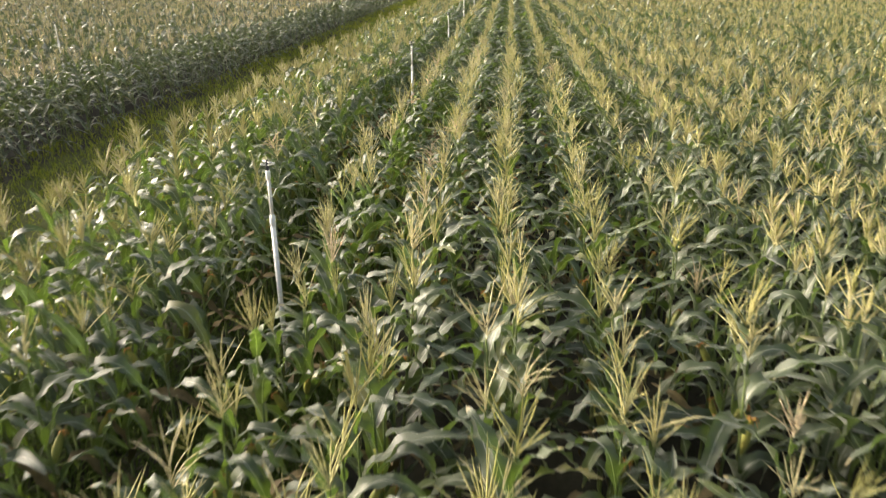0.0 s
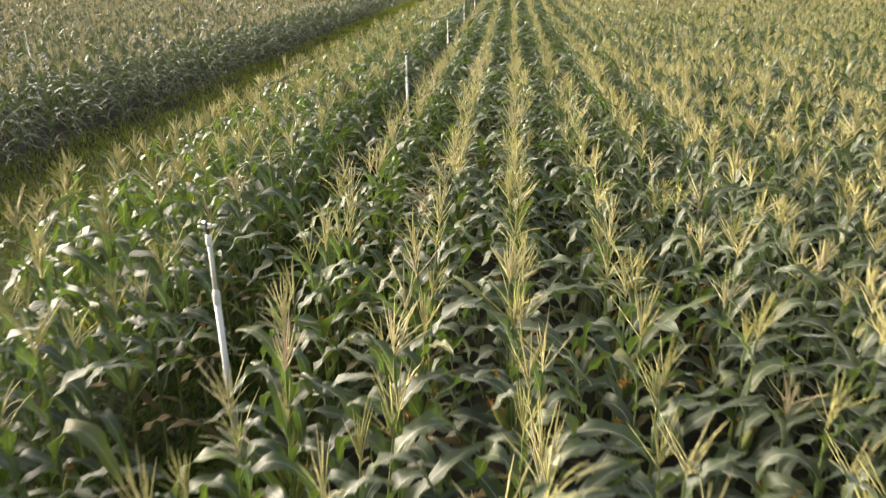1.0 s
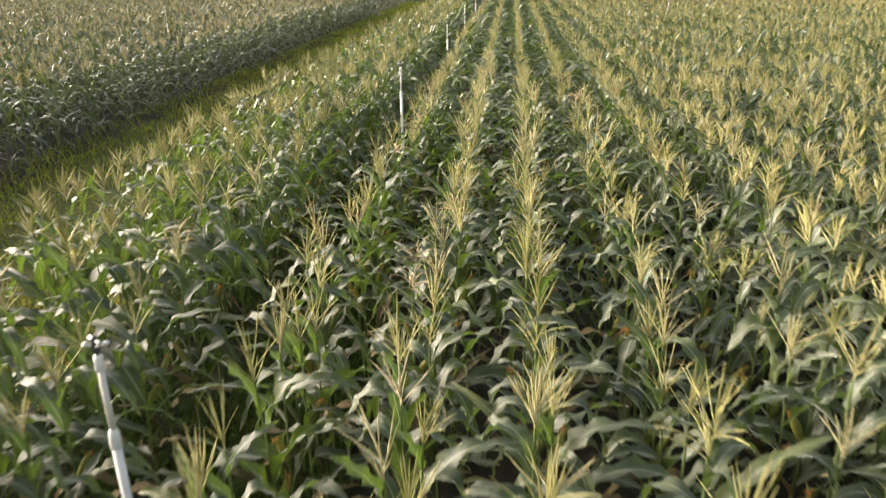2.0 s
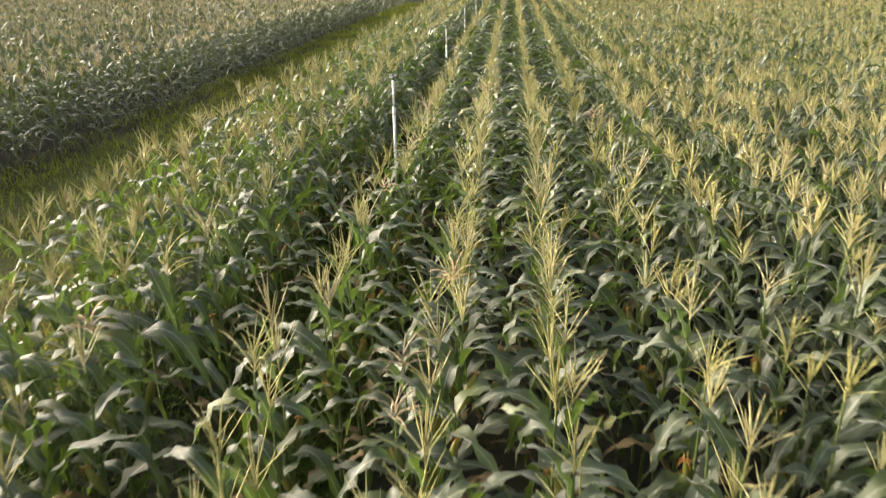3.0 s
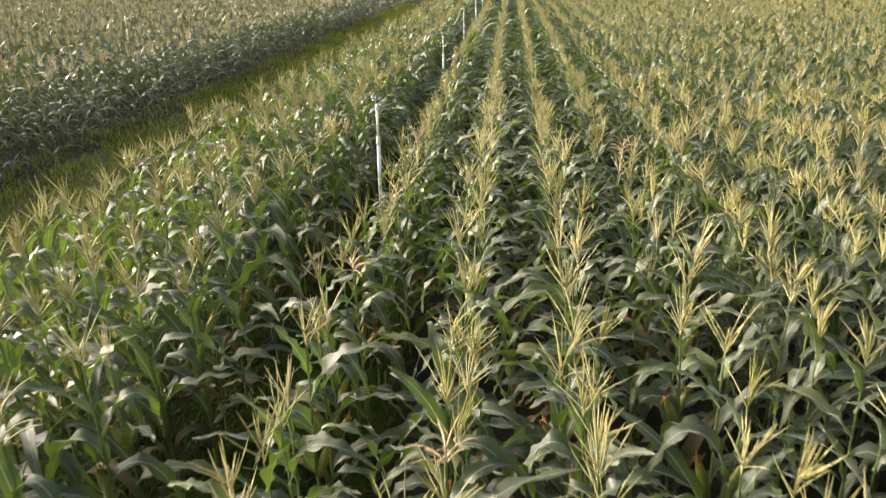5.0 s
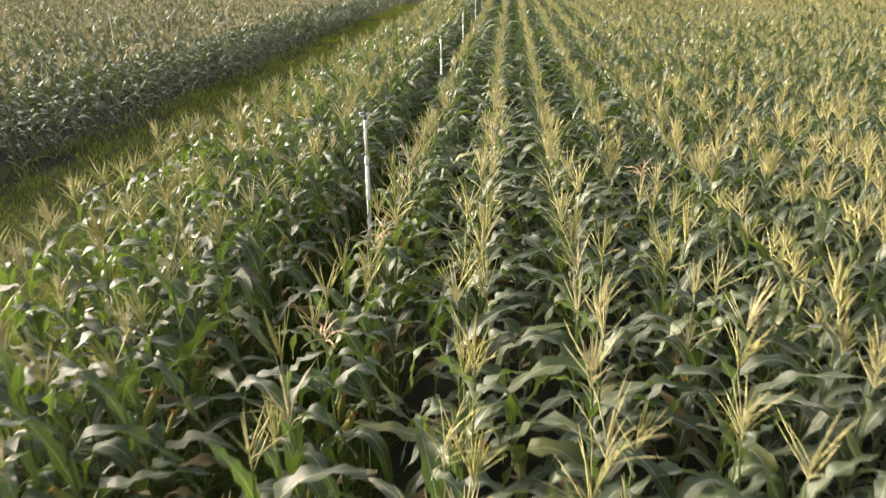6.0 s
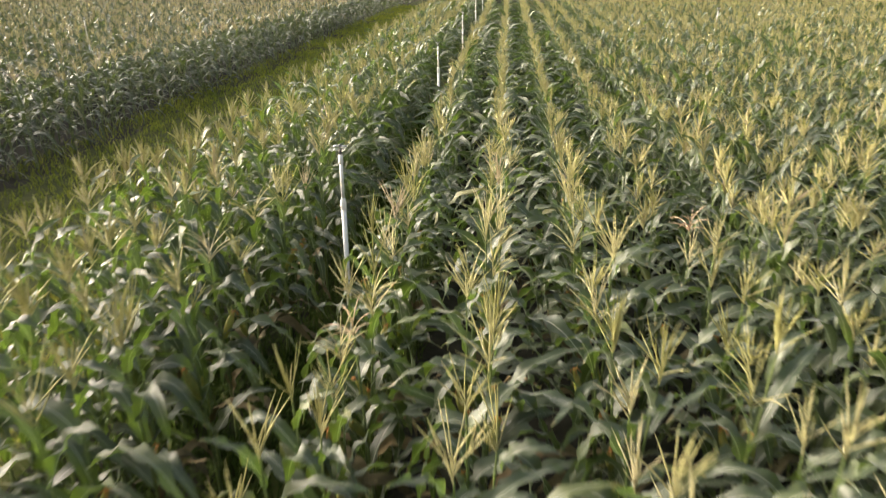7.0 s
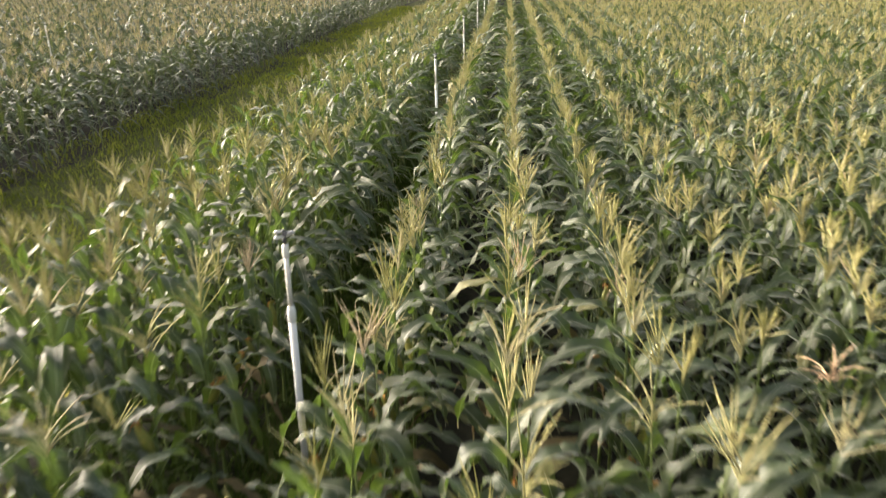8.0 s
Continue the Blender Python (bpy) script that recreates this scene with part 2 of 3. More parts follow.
# ---- the corn plant ----
def tassel_shape(rng, length, branches, sides, segs, thick, slack=0.0):
    """Spike and side branches, fanning out from the lower third of the tassel."""
    shapes = []
    for k in range(branches + 1):
        main = k == 0
        foot = 0.0 if main else rng.uniform(0.0, 0.34) * length
        size = length if main else length * rng.uniform(0.55, 0.85)
        lean = rng.uniform(0, 0.15) if main else rng.uniform(0.12, 0.85)
        to = rng.uniform(0, 2 * math.pi)
        s = np.linspace(0, 1, segs + 1)
        bow = lean + (rng.uniform(-0.3, 0.35) + slack * rng.uniform(0.6, 1.5)) * s
        out = np.cumsum(np.sin(bow)) / (segs + 1) * size
        up = np.cumsum(np.cos(bow)) / (segs + 1) * size
        out, up = out - out[0], up - up[0] + foot
        path = np.stack([out * math.cos(to), out * math.sin(to), up], -1)
        r = thick * (0.55 + 0.45 * (np.arange(segs + 1) % 2)) * (1 - 0.35 * s) * np.minimum(1, 0.5 + 3 * s)
        r[-1] = 0.0012
        shapes.append(swept(path, r, sides))
    return joined_shapes(shapes)


def plant_plan(rng, detail, low=0.1, withered=False, arching=False):
    """The parts of one plant, 1.9 m high, its leaves in two ranks along x. detail: 2 close, 1 middling, 0 far, 3 distant."""
    stem = rng.uniform(1.52, 1.62)
    lean = rng.uniform(-0.05, 0.05, 2)
    segs = (2, 4, 12, 1)[detail]
    s = np.linspace(0, 1, segs + 1)
    centre = np.stack([lean[0] * s ** 2, lean[1] * s ** 2, s * stem], -1)
    knots = 1 + (0.12 * (np.arange(segs + 1) % 2) if detail == 2 else 0)
    stalk = swept(centre, (0.0135 - 0.0085 * s) * knots, (3, 3, 6, 3)[detail])
    count = (8, 9, 8, 5)[detail]
    leaves = []
    for k in range(count):
        f = (k + 0.5) / count
        h = (low + (0.95 - low) * f) * stem
        size = (0.5 + 0.3 * math.sin(math.pi * min(1, f * 1.1))) * rng.uniform(0.82, 1.18) * (0.92, 0.92, 1, 1)[detail]
        wide = (0.078 + 0.036 * math.sin(math.pi * f)) * rng.uniform(0.85, 1.2) * (0.95, 0.86, 1, 1.15)[detail]
        habit, crisp = rng.uniform(0.6 if arching else 0, 1), rng.uniform(4.5, 9)
        if f > 0.86:            # the small upper blades, upright beside the tassel
            size *= 0.8
            rise, droop, bend = rng.uniform(1.15, 1.45), rng.uniform(0.4, 2.4), rng.uniform(0.45, 0.75)
        elif habit < (0.62 if f > 0.5 else 0.3):       # steep, then folded over, the outer half hanging
            size *= 0.92
            rise, droop, bend, crisp = rng.uniform(1.1, 1.42), rng.uniform(1.9, 2.75), rng.uniform(0.26, 0.56), rng.uniform(8, 18)
        elif habit < 0.75:      # stiff and steep, nodding at the tip
            rise, droop, bend = rng.uniform(1.05, 1.3), rng.uniform(0.8, 1.8), rng.uniform(0.5, 0.8)
        else:                   # arching over, the tip level or sinking
            rise, droop, bend = rng.uniform(0.8, 1.2), rng.uniform(1.3, 2.3), rng.uniform(0.28, 0.55)
        shape = blade(rng, size, wide, rise, droop, bend, crisp, (4, 8, 15, 3)[detail], (2, 2, 4, 2)[detail])
        to = (k % 2) * math.pi + rng.normal(0, 0.32)
        at = (lean[0] * (h / stem) ** 2, lean[1] * (h / stem) ** 2, h)
        leaves.append(moved(shape, Matrix.Translation(at) @ Matrix.Rotation(to, 4, "Z")))
    slack = 1.3 if withered else 0.7 if detail == 2 and rng.random() < 0.1 else 0.0
    tassel = tassel_shape(rng, 0.27 if withered else rng.uniform(0.34, 0.45), (14, 14, int(rng.integers(8, 14)), 12)[detail], 3, (1, 2, 7, 1)[detail],
                          (0.02, 0.0085, 0.0062, 0.027)[detail], slack)
    tassel = moved(tassel, Matrix.Translation((lean[0], lean[1], stem - 0.03)))
    return stalk, leaves, tassel, stem, lean


def ear_shape(rng):
    """A husked ear, thick in the middle, with ragged husk tips and a tuft of dried silk."""
    s = np.linspace(0, 1, 9)
    size = rng.uniform(0.18, 0.23)
    path = np.stack([0.05 * s + 0.014, 0 * s, size * s], -1)
    husk = [swept(path, 0.029 * np.sin(math.pi * np.clip(s * 0.84 + 0.13, 0, 1)) ** 0.65, 8)]
    for k in range(3):
        to, t = rng.uniform(0, 6.28), np.linspace(0, 1, 4)
        husk.append(swept(np.stack([0.058 + math.cos(to) * (0.012 + 0.03 * t ** 2), math.sin(to) * (0.012 + 0.03 * t ** 2), size * (0.8 + 0.32 * t)], -1), 0.009 * (1 - 0.85 * t), 4))
    hair = []
    for k in range(7):
        to, far = rng.uniform(0, 6.28), rng.uniform(0.02, 0.05)
        t = np.linspace(0, 1, 4)
        hair.append(swept(np.stack([0.062 + math.cos(to) * far * t, math.sin(to) * far * t, size * 0.95 + 0.07 * t - 0.09 * t ** 2], -1), 0.006 * (1 - 0.8 * t), 3))
    return joined_shapes(husk), joined_shapes(hair)


def part(name, shape, mat, parent, label=""):
    ob = new(name, mesh_from(name, *shape, [mat]))
    ob.parent = parent
    return tagged(ob, label)


def corn_plant(rng, withered=False):
    """One plant as a thing: stalk, leaves, tassel, ear."""
    stalk, leaves, tassel, stem, lean = plant_plan(rng, 2, 0.17, withered)
    plant = new("corn_plant")
    part("stalk", stalk, STALK, plant)
    for k, shape in enumerate(leaves):
        dry = k < 2 and rng.random() < 0.6
        part("leaf", shape, DRY_LEAF if dry else LEAF, plant, "dry tan lower leaf" if dry else "")
    part("tassel", tassel, WITHERED if withered else TASSEL, plant, "withered pinkish tassel" if withered else "straw-yellow branched tassel")
    husk, hair = ear_shape(rng)
    h = rng.uniform(0.7, 0.98)
    m = (Matrix.Translation((lean[0] * (h / stem) ** 2, lean[1] * (h / stem) ** 2, h)) @ Matrix.Rotation(rng.normal(0, 0.5) + (math.pi if rng.random() < 0.5 else 0), 4, "Z")
         @ Matrix.Rotation(rng.uniform(0.1, 0.3), 4, "Y"))
    ear = part("ear", moved(husk, m), HUSK, plant, "yellow-green husk")
    part("silk", moved(hair, m), SILK, ear, "brown dried silk")
    return tagged(plant, "green corn plant with drooping withered pinkish tassel" if withered else
                  "green corn plant with arching leaves and straw-yellow tassel", "corn plant", "corn plants along the flight line")


def stand(rng, detail, low=0.1, arching=False):
    """A plant for the joined field: one shape with its material slots."""
    stalk, leaves, tassel, _, _ = plant_plan(rng, detail, low, False, arching)
    shapes = [stalk, *leaves, tassel]
    v, q, uv = joined_shapes(shapes)
    slots = np.concatenate([np.full(len(s[1]), k) for s, k in zip(shapes, [2] + [0] * len(leaves) + [1])])
    return v, q, uv, slots


def field(name, spots, kinds, label, leaf=LEAF_FIELD, tassel=TASSEL_FIELD):
    """Many plants as one object. spots: x, y, turn, size, lean, kind, spread of the leaves."""
    vs, qs, us, ss, base = [], [], [], [], 0
    for x, y, turn, size, tip, k, wide in spots:
        v, q, uv, slots = kinds[int(k)]
        c, s = math.cos(turn) * size * wide, math.sin(turn) * size * wide
        w = np.stack([v[:, 0] * c - v[:, 1] * s + x + tip * v[:, 2], v[:, 0] * s + v[:, 1] * c + y, v[:, 2] * size], -1)
        vs.append(w.astype(np.float32)), qs.append((q + base).astype(np.int32)), us.append(uv), ss.append(slots)
        base += len(v)
    me = mesh_from(name, np.concatenate(vs), np.concatenate(qs), np.concatenate(us), [leaf, tassel, STALK], np.concatenate(ss))
    return tagged(new(name, me), label, "corn field", kind="stuff")


# ---- the ground ----
def ground_height(x, y):
    ridge = 0.035 * math.cos((x - 0.03) / 0.74 * 2 * math.pi) if x > -4.9 else 0.0
    return ridge + 0.03 * noise.noise(Vector((x * 1.3, y * 1.3, 0))) + 0.015 * noise.noise(Vector((x * 6, y * 6, 3)))


def ground():
    bm = bmesh.new()
    xs = [-2500, -400, -80, -40] + [-36 + 1.0 * k for k in range(26)] + [-10 + 0.19 * k for k in range(100)] + [10 + 1.0 * k for k in range(20)] + [40, 90, 400, 2500]
    ys = [-2500, -300, -40, -8] + [-4 + 0.3 * k for k in range(100)] + [27 + 1.5 * k for k in range(26)] + [80, 200, 600, 2500]
    grid = [[bm.verts.new((x, y, ground_height(x, y) if -40 < x < 40 and -8 < y < 70 else 0)) for x in xs] for y in ys]
    for r, s in zip(grid, grid[1:]):
        for k in range(len(xs) - 1):
            bm.faces.new((r[k], r[k + 1], s[k + 1], s[k]))
    me = bpy.data.meshes.new("ground")
    bm.to_mesh(me)
    bm.free()
    for f in me.polygons:
        f.use_smooth = True
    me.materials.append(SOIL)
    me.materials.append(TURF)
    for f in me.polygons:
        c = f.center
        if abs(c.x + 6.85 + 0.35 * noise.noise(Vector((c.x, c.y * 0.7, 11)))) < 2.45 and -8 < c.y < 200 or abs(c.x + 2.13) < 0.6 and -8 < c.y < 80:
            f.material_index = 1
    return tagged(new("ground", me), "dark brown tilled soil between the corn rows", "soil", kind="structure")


ground()


# ---- where plants stand ----
rng = np.random.default_rng(7)
ROWS_RIGHT = [-1.5, -0.71, 0.03, 0.76, 1.48] + [1.48 + 0.74 * k for k in range(1, 25)]
TALL_RIGHT, TALL_STRIP = 1.04, 1.07
ROWS_BLOCK = [-2.76, -3.46, -4.26]
ROWS_BEYOND = [-9.75 - 0.8 * k for k in range(38)]
# plants of the five rows under the flight: how far along the row, and how far off its line
FIRST_ROW = (
    (3.36, -0.07), (3.83, -0.02), (4.23, 0.07), (4.7, 0.13), (4.92, 0.22), (5.57, 0.05), (5.78, 0.01), (6.17, -0.06), (6.56, 0.05),
    (6.95, -0.05), (7.14, 0.06), (7.39, 0.05), (7.66, -0.17), (7.99, -0.03), (8.17, -0.21), (8.32, -0.05), (8.66, -0.16), (9.09, 0.05),
    (9.54, 0.09), (9.82, 0.05), (10.32, 0), (10.74, -0.04), (11.04, -0.05), (11.4, -0.1), (11.71, 0.04), (11.99, -0.12), (12.28, -0.12),
    (12.53, 0.01), (13.42, 0.12), (13.61, 0.04), (14.4, -0.04), (14.69, -0.04), (14.89, 0.11), (15.04, -0.11), (15.36, -0.01), (16.02, 0.04),
    (16.3, 0.01), (16.76, 0.06), (17.11, -0.02), (18.31, 0.04), (18.53, 0.1), (18.95, 0.05))
SECOND_ROW = (
    (2.81, -0.02), (3.19, -0.05), (3.74, -0.01), (4.19, -0.06), (5.13, 0.02), (5.68, 0.04), (5.84, 0.03), (6.45, -0.01), (6.77, -0.05),
    (7.01, -0.06), (7.34, 0.03), (7.89, -0.14), (8.17, 0.05), (8.36, -0.15), (8.79, 0.07), (9, -0.11), (9.31, 0.07), (9.96, -0.03),
    (10.48, 0.05), (10.91, 0.02), (11.19, 0.04), (11.36, 0), (11.72, 0.03), (12.06, -0.03), (12.48, 0.04), (12.69, -0.06), (13.06, 0.01),
    (13.33, 0.02), (13.47, 0.02), (14.44, 0.02), (14.76, -0.01), (14.98, 0.07), (15.37, 0.04), (15.81, 0), (16.21, -0.05), (16.42, 0.04),
    (16.74, 0.02), (17.29, 0.04), (17.72, -0.02), (18.26, -0.06), (18.55, -0.02), (19.12, 0.02))
THIRD_ROW = (
    (2.83, 0.01), (3.25, -0.06), (3.79, -0.05), (4.96, 0.01), (5.52, -0.05), (6.1, -0.07), (7.05, -0.08), (7.47, -0.03), (7.74, -0.09),
    (8.02, -0.01), (8.41, -0.07), (8.83, 0), (9.18, -0.04), (9.33, -0.02), (9.56, -0.02), (9.72, -0.04), (10.4, -0.08), (10.6, -0.1),
    (10.96, 0.04), (11.13, 0), (11.48, 0), (12.04, 0.05), (12.24, -0.01), (12.63, 0.03), (12.98, 0.03), (13.22, 0.04), (13.77, 0.02),
    (14.31, 0.08), (14.61, 0.07), (15.17, 0.08), (15.68, 0.05), (16.37, -0.01), (17.44, 0), (18.28, -0.06), (19.62, 0.03))
FOURTH_ROW = (
    (3, 0.05), (3.2, -0.15), (4.38, -0.04), (4.93, -0.06), (5.58, -0.04), (5.98, -0.05), (6.3, 0.03), (6.63, 0.02), (6.9, -0.04),
    (7.24, -0.01), (7.74, 0.06), (8.04, 0.03), (8.3, -0.02), (8.86, 0.04), (9.1, -0.03), (9.5, -0.04), (9.77, -0.05), (10.11, -0.11),
    (10.54, 0.05), (10.91, -0.03), (11.56, 0.01), (11.84, 0.05), (12.36, 0.03), (12.56, 0.05), (12.87, -0.04), (13.19, 0), (14, 0.11),
    (14.31, 0.07), (14.7, 0.11), (15.65, -0.09), (17.24, -0.05))
FIFTH_ROW = (
    (3.32, 0.01), (3.77, -0.02), (4.12, -0.03), (4.9, 0.07), (5.54, -0.13), (5.91, -0.05), (6.68, 0.07), (7.14, -0.01), (7.3, 0.15),
    (7.61, 0.1), (8.32, -0.01), (9.56, 0.05), (10.08, -0.05), (10.59, 0.14))
STRIP_FIRST = (
    (5.06, -0.01), (5.95, -0.04), (9.04, -0.1), (9.6, 0), (10.2, 0.06), (11.02, 0), (11.28, 0.18), (11.57, 0.04), (11.86, 0.03), (12.32, 0.05),
    (12.72, -0.06), (13.15, 0.08), (13.45, -0.06), (13.8, 0.16), (14.56, 0), (15.35, -0.05), (15.91, 0.04), (17.36, 0.1))
STRIP_SECOND = ((6.66, -0.2), (7.28, -0.08), (7.87, 0), (8.91, 0.02), (9.73, 0), (10.49, 0.13), (11.9, 0.2), (12.32, -0.2), (12.46, 0.06))
STRIP_THIRD = ((8.31, -0.22), (9.19, -0.07), (11.29, 0.07), (12.93, -0.18), (13.86, 0.02), (14.9, 0.07), (15.1, 0.05))
WITHERED_AT = ((-0.91, 7.95), (-0.6, 9.46), (0.08, 16.41), (-0.93, 8.48), (-1.41, 13.4), (0.91, 15.3), (-1.44, 11.8), (-2.8, 8.6))
STANDING = [FIRST_ROW, SECOND_ROW, THIRD_ROW, FOURTH_ROW, FIFTH_ROW]
STANDING_STRIP = [STRIP_FIRST, STRIP_SECOND, STRIP_THIRD]


def in_sight(x, y):
    """The stretch of the plan that the flight looks over, and some metres round it."""
    return -6 < y < 55 + max(0.0, -0.9 * (x + 8)) and max(min(-16, -4.6 - 0.75 * max(y, 0)), -40) < x < min(max(11, 4.5 + 0.56 * max(y, 0)), 19.5)


def row_spots(x, step, spread, kinds, end=84, tall=1.0):
    out, y = [], -6 + rng.uniform(0, step)
    while y < end:
        px = x + rng.normal(0, spread)
        if in_sight(px, min(y, 52) if end > 90 else y):
            turn = rng.normal(0, 0.4) + (math.pi if rng.random() < 0.5 else 0)
            out.append((px, y, turn, tall * rng.normal(1.0, 0.055), rng.normal(0, 0.018), rng.integers(kinds), 1.0))
        y += step * rng.uniform(0.55, 1.45)
    return out


def known_row(x, standing, kinds, lesser, spacing, tall, wide=1.0):
    """A row whose plants stand where they are known to, with lesser ones in the wider gaps."""
    out, last = [], -6.0
    for y, off in standing:
        gap = y - last
        for k in range(1, int(gap / spacing)):
            out.append((x + rng.normal(0, 0.05), last + gap * k / int(gap / spacing) + rng.normal(0, 0.02), 0.4, lesser * rng.uniform(0.95, 1.05)))
        out.append((x + off, y, 0.35, rng.normal(1.0, 0.045)))
        last = y
    return [(px, y, rng.normal(0, wild) + (math.pi if rng.random() < 0.5 else 0), tall * size, rng.normal(0, 0.03), int(rng.integers(kinds)), wide)
            for px, y, wild, size in out], last


KINDS = 22
near, middle, far, block_middle, block_far, beyond_middle, beyond_far = [], [], [], [], [], [], []
for i, x in enumerate(ROWS_RIGHT):
    spots, last = known_row(x, STANDING[i], KINDS, (0.97, 0.99, 0.99, 0.9, 0.88)[i], (0.22, 0.21, 0.21, 0.25, 0.26)[i], TALL_RIGHT, (0.92, 1, 1, 1, 1)[i]) if i < 5 else ([], -7)
    spots += [s for s in row_spots(x, 0.195 if i < 7 else 0.21, 0.03, KINDS, tall=TALL_RIGHT) if s[1] > last + 0.2]
    for s in spots:
        if i < 5 and 1.4 < s[1] < (16.8, 17.4, 17.4, 15.5, 10)[i]:
            near.append(s)
        else:
            (middle if 1 < s[1] < 19 and x < min(5.5, 2.4 + 0.56 * s[1]) else far).append(s)
for i, x in enumerate(ROWS_BLOCK):
    spots, last = known_row(x, STANDING_STRIP[i], KINDS, (0.9, 0.98, 1.0)[i], (0.36, 0.22, 0.2)[i], TALL_STRIP)
    for s in spots + [s for s in row_spots(x, 0.21, 0.05, KINDS, 95, TALL_STRIP) if s[1] > last + 0.2]:
        (near if i == 0 and 3.5 < s[1] < 17.5 else block_middle if 1 < s[1] < 20 else block_far).append(s)
for i, x in enumerate(ROWS_BEYOND):
    for s in row_spots(x, 0.335, 0.1, KINDS, 95 if i < 3 else 84):
        (beyond_middle if i < 1 and s[1] < 36 else beyond_far).append(s)

fine_kinds = [stand(np.random.default_rng(100 + k), 1) for k in range(KINDS)]
rough_kinds = [stand(np.random.default_rng(200 + k), 0) for k in range(KINDS)]
mixed_kinds = fine_kinds + rough_kinds
low_kinds = [stand(np.random.default_rng(400 + k), k < KINDS, 0.02, True) for k in range(2 * KINDS)]
distant_kinds = [stand(np.random.default_rng(500 + k), 3) for k in range(KINDS)]


def two_grades(fine, rough):
    """Rough plants are simpler again where they stand in the distance."""
    return fine + [(*s[:5], s[5] + KINDS * (2 if s[1] - 0.4 * abs(s[0] + 1) > 31 or s[0] < max(-15, -4.6 - 0.75 * s[1]) or s[1] < 1 or s[0] > 2.4 + 0.56 * s[1] else 1), s[6]) for s in rough]


field("corn_field", two_grades(middle, far), mixed_kinds + distant_kinds, "rows of tasselled green corn reaching into the distance")
field("corn_strip", two_grades(block_middle, block_far), mixed_kinds + distant_kinds, "narrow strip of green corn between sprinkler aisle and grass track")
field("corn_field_beyond_track", two_grades(beyond_middle, beyond_far), low_kinds + distant_kinds, "dense dark-green corn field beyond the grass track", LEAF_HAZED, TASSEL_HAZED)

models = [corn_plant(np.random.default_rng(300 + k)) for k in range(KINDS)] + [corn_plant(np.random.default_rng(350), True)]
# the few plants whose tassel hangs withered: x and y of each
for wx, wy in WITHERED_AT:
    i = min(range(len(near)), key=lambda k: (near[k][0] - wx) ** 2 + (near[k][1] - wy) ** 2)
    near[i] = (*near[i][:3], TALL_RIGHT, near[i][4], KINDS, 1.0)
first = {}
for x, y, turn, size, tip, k, wide in near:
    m = Matrix.Translation((x, y, 0)) @ Matrix.Rotation(tip, 4, "Y") @ Matrix.Rotation(turn, 4, "Z") @ Matrix.Diagonal((size * wide, size * wide, size, 1))
    if k in first:
        copy_thing(models[k], m)
    else:
        first[k] = m
for k, m in first.items():
    models[k].matrix_basis = m


# ---- grass ----
def grass(name, spots, label, mat=None):
    """Tufts of thin bent blades. spots: x, y, blade height."""
    n = len(spots)
    x, y, h = np.array(spots).T
    to = rng.uniform(0, 2 * math.pi, n)
    bend, w = rng.uniform(0.6, 1.5, n) * h, rng.uniform(0.005, 0.011, n)
    dx, dy = np.cos(to), np.sin(to)
    v = np.empty((n, 6, 3), np.float32)
    for k, (f, wide) in enumerate(((0, 1.0), (0.55, 0.8), (1, 0.12))):
        for e, sgn in enumerate((-1, 1)):
            v[:, 2 * k + e, 0] = x + dx * bend * f * f - dy * w * wide * sgn
            v[:, 2 * k + e, 1] = y + dy * bend * f * f + dx * w * wide * sgn
            v[:, 2 * k + e, 2] = h * f * (1 - 0.25 * f) - (0.04 if k == 0 else 0)
    i = np.arange(n)[:, None] * 6
    q = np.concatenate([i + [0, 1, 3, 2], i + [2, 3, 5, 4]])
    me = mesh_from(name, v.reshape(-1, 3), q, np.zeros((n * 6, 2)), [mat or GRASS])
    return tagged(new(name, me), label, "grass", kind="stuff")


def grass_spots(count, x0, x1, y0, y1, tall, patchy):
    out = []
    while len(out) < count:
        x, y = rng.uniform(x0, x1), rng.uniform(y0, y1)
        thick = 0.6 + patchy * noise.noise(Vector((x * 0.8, y * 0.5, 7)))
        if rng.random() < thick:
            out.append((x, y, tall * rng.uniform(0.45, 1.3) * (0.75 + 0.5 * thick)))
    return out


grass("track_grass", grass_spots(42000, -9.05, -4.4, 1, 75, 0.15, 0.5), "rough yellow-green grass on the field track")
grass("field_edge_weeds", grass_spots(9000, -10.2, -8.9, 6, 75, 0.2, 0.7), "olive green weeds at the foot of the corn")
grass("verge_grass", grass_spots(9000, -6.2, -4.4, 4, 60, 0.2, 0.8), "taller yellowing grass along the corn strip", STRAW)
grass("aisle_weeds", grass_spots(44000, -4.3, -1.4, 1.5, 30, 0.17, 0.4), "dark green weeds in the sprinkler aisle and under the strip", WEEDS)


# ---- sprinkler risers ----
def lathe(name, rings, mat, parent, label="", sides=16, m=Matrix()):
    """A turned part from (height, radius) rings."""
    bm = bmesh.new()
    loops = [[bm.verts.new(m @ Vector((r * math.cos(2 * math.pi * k / sides), r * math.sin(2 * math.pi * k / sides), z))) for k in range(sides)] for z, r in rings]
    for p, q in zip(loops, loops[1:]):
        for k in range(sides):
            f = bm.faces.new((p[k], p[(k + 1) % sides], q[(k + 1) % sides], q[k]))
            f.smooth = True
    bm.faces.new(loops[0][::-1])
    bm.faces.new(loops[-1])
    me = bpy.data.meshes.new(name)
    bm.to_mesh(me)
    bm.free()
    me.materials.append(mat)
    ob = new(name, me)
    ob.parent = parent
    return tagged(ob, label)


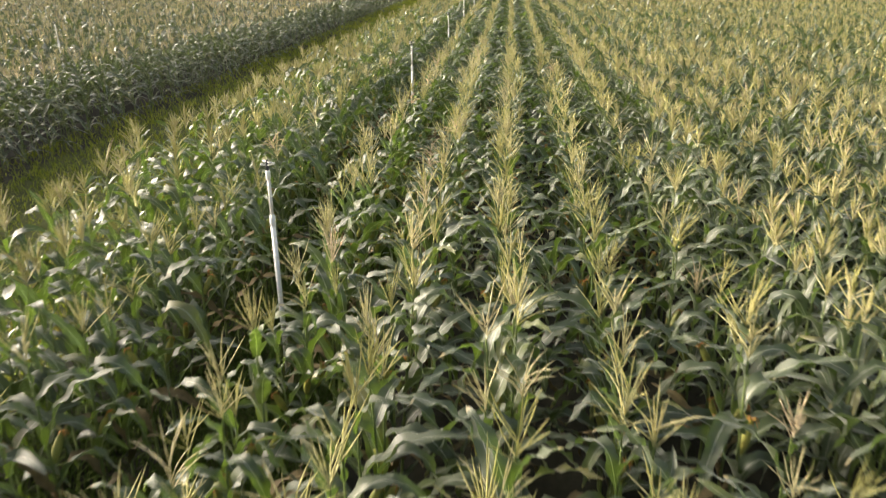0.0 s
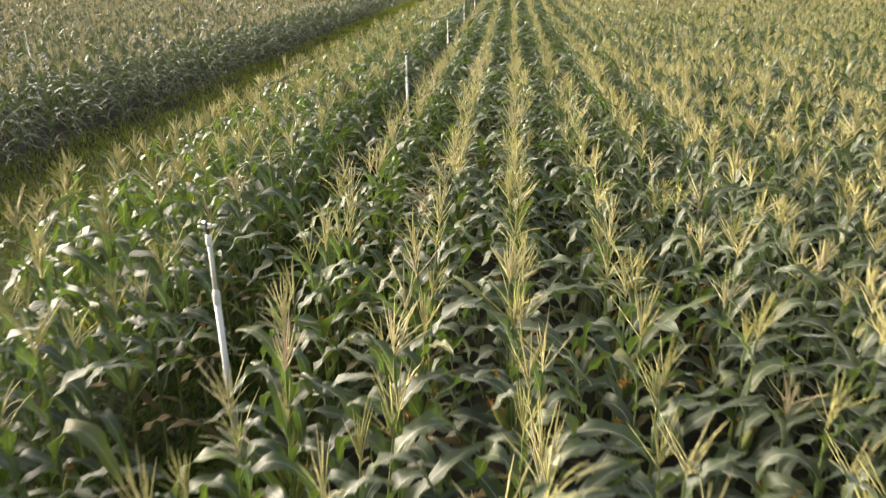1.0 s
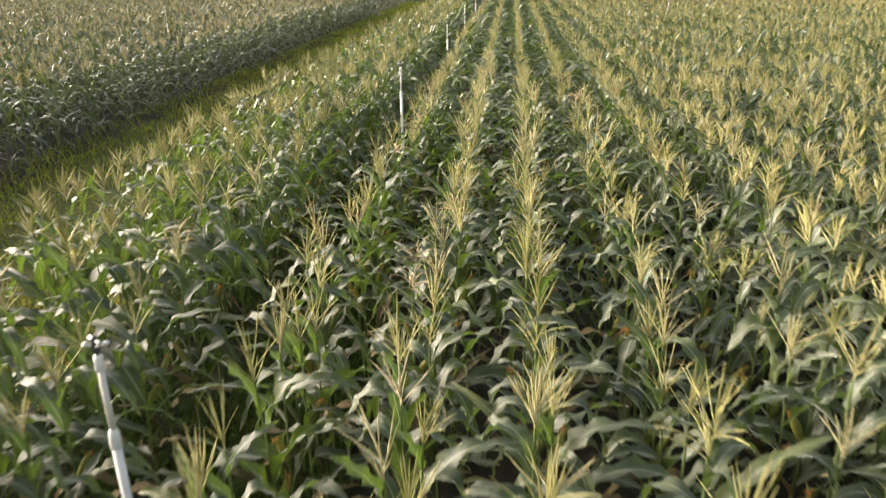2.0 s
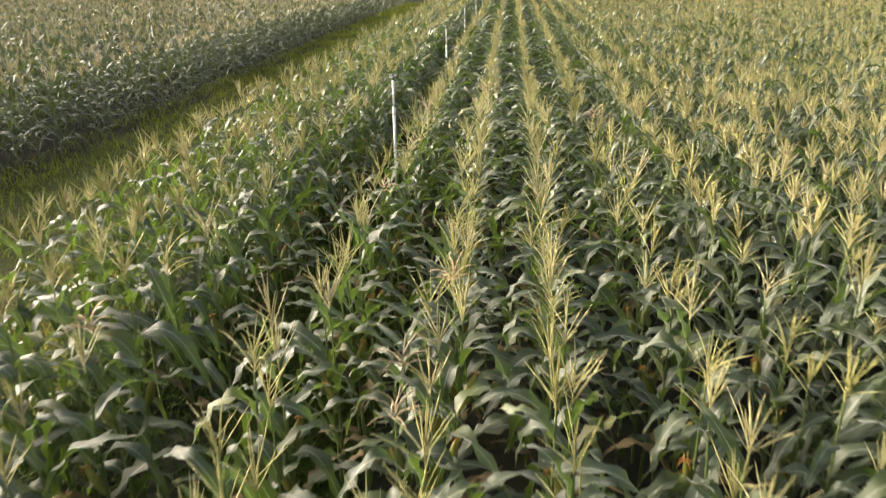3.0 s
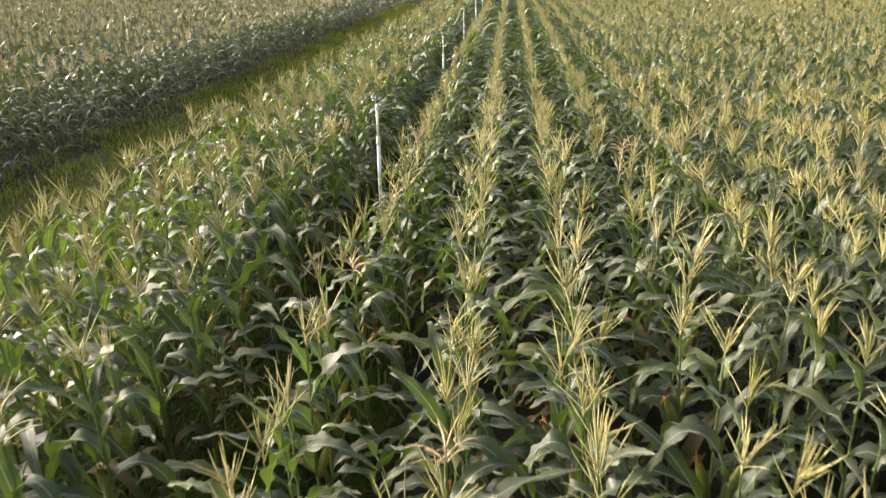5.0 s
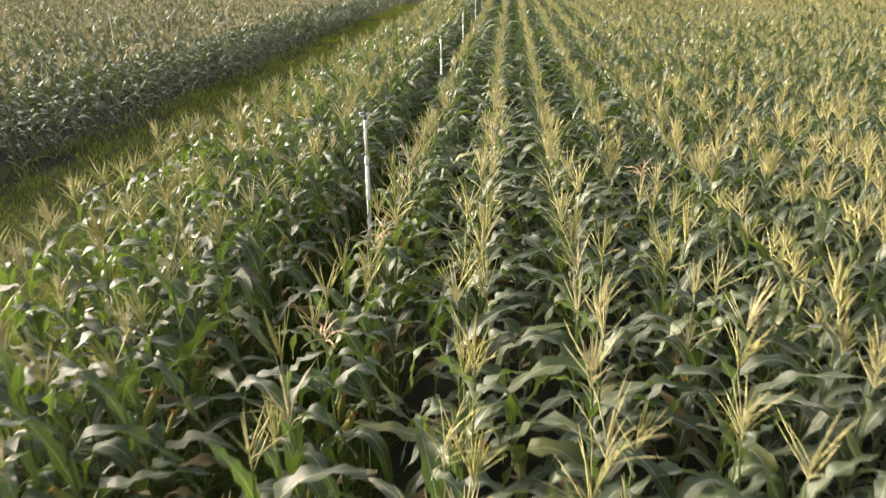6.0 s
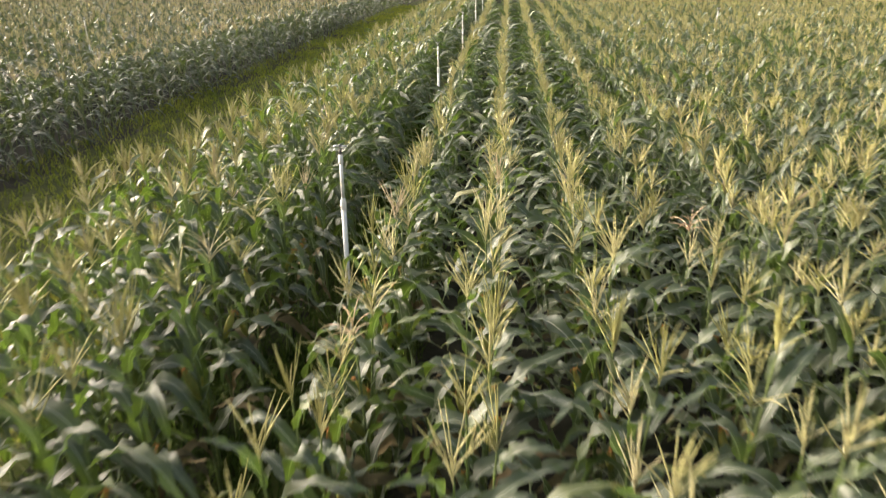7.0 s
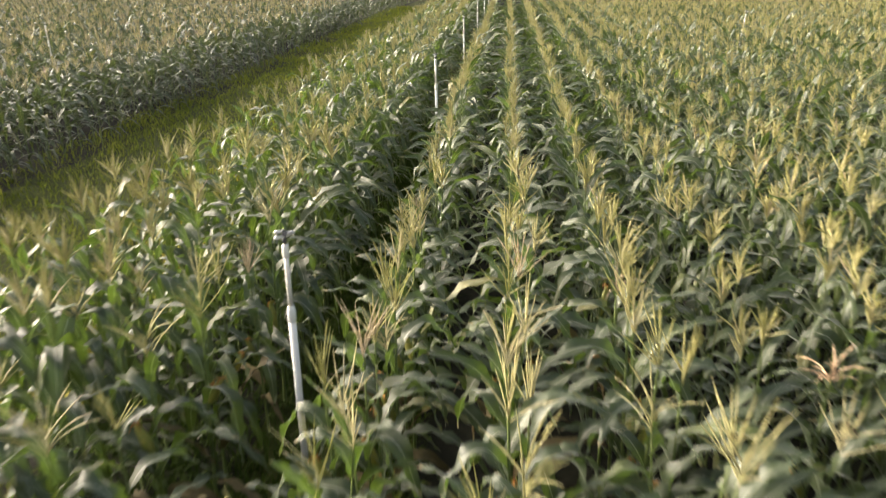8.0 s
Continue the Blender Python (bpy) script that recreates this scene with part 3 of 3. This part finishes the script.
def sprinkler():
    riser = new("sprinkler_riser")
    lathe("lower_pipe", [(-0.06, 0.0235), (1.6, 0.0235)], PVC, riser, "white plastic pipe")
    lathe("coupling", [(1.565, 0.024), (1.57, 0.0275), (1.64, 0.0275), (1.655, 0.025), (1.675, 0.019), (1.677, 0.017)], PVC, riser, "white plastic reducer")
    lathe("upper_pipe", [(1.62, 0.016), (2.06, 0.016)], PVC_SHADED, riser, "white plastic pipe with shade painted grey")
    lathe("cap_socket", [(2.0, 0.0165), (2.005, 0.0215), (2.07, 0.0215), (2.085, 0.018), (2.087, 0.013)], PVC, riser, "white threaded socket")
    head = lathe("sprinkler_head", [(2.06, 0.012), (2.1, 0.012), (2.105, 0.016), (2.12, 0.016), (2.125, 0.011), (2.16, 0.011), (2.165, 0.014), (2.18, 0.012), (2.185, 0.004)], DARK, riser, "dark impact sprinkler body")
    for side, tilt, size in ((1, 74, 0.07), (-1, 84, 0.062)):
        lathe("nozzle", [(0, 0.011), (size * 0.7, 0.01), (size * 0.72, 0.013), (size, 0.008)], PVC, head, "pale nozzle", 10,
              Matrix.Translation((0, 0, 2.135)) @ Matrix.Rotation(radians(side * tilt), 4, "Y"))
    lathe("swing_arm", [(-0.06, 0.005), (-0.04, 0.011), (0, 0.007), (0.04, 0.006), (0.048, 0.012), (0.058, 0.004)], METAL, head, "grey metal arm", 8,
          Matrix.Translation((0, 0, 2.165)) @ Matrix.Rotation(radians(90), 4, "Y") @ Matrix.Rotation(radians(35), 4, "X"))
    for y in (-0.022, 0.022):
        lathe("bridge", [(2.11, 0.005), (2.175, 0.005)], DARK, head, "", 6, Matrix.Translation((0, y, 0)))
    return tagged(riser, "white plastic sprinkler riser pipe with metal head among the corn", "sprinkler", "sprinkler risers in the corn")


riser = sprinkler()
RISERS = [(-2.107, 6.14, 0, 0), (-2.087, 16.0, 0, 0.4), (-1.99, 24.75, -0.6, 0), (-2.03, 33.6, 0, 0), (-2.0, 42.4, 0, 0), (-2.0, 51.0, 0, 0), (-2.0, 59.6, 1.0, 0),
          (-13.4, 21.6, 0, 0.5), (-13.7, 32.4, 1.0, 0), (5.85, 34.8, 5.0, 0)]
for k, (x, y, tip, nod) in enumerate(RISERS):
    m = pose(x, y, 0, nod, tip, 40 * k)
    if k:
        copy_thing(riser, m)
    else:
        riser.matrix_basis = m
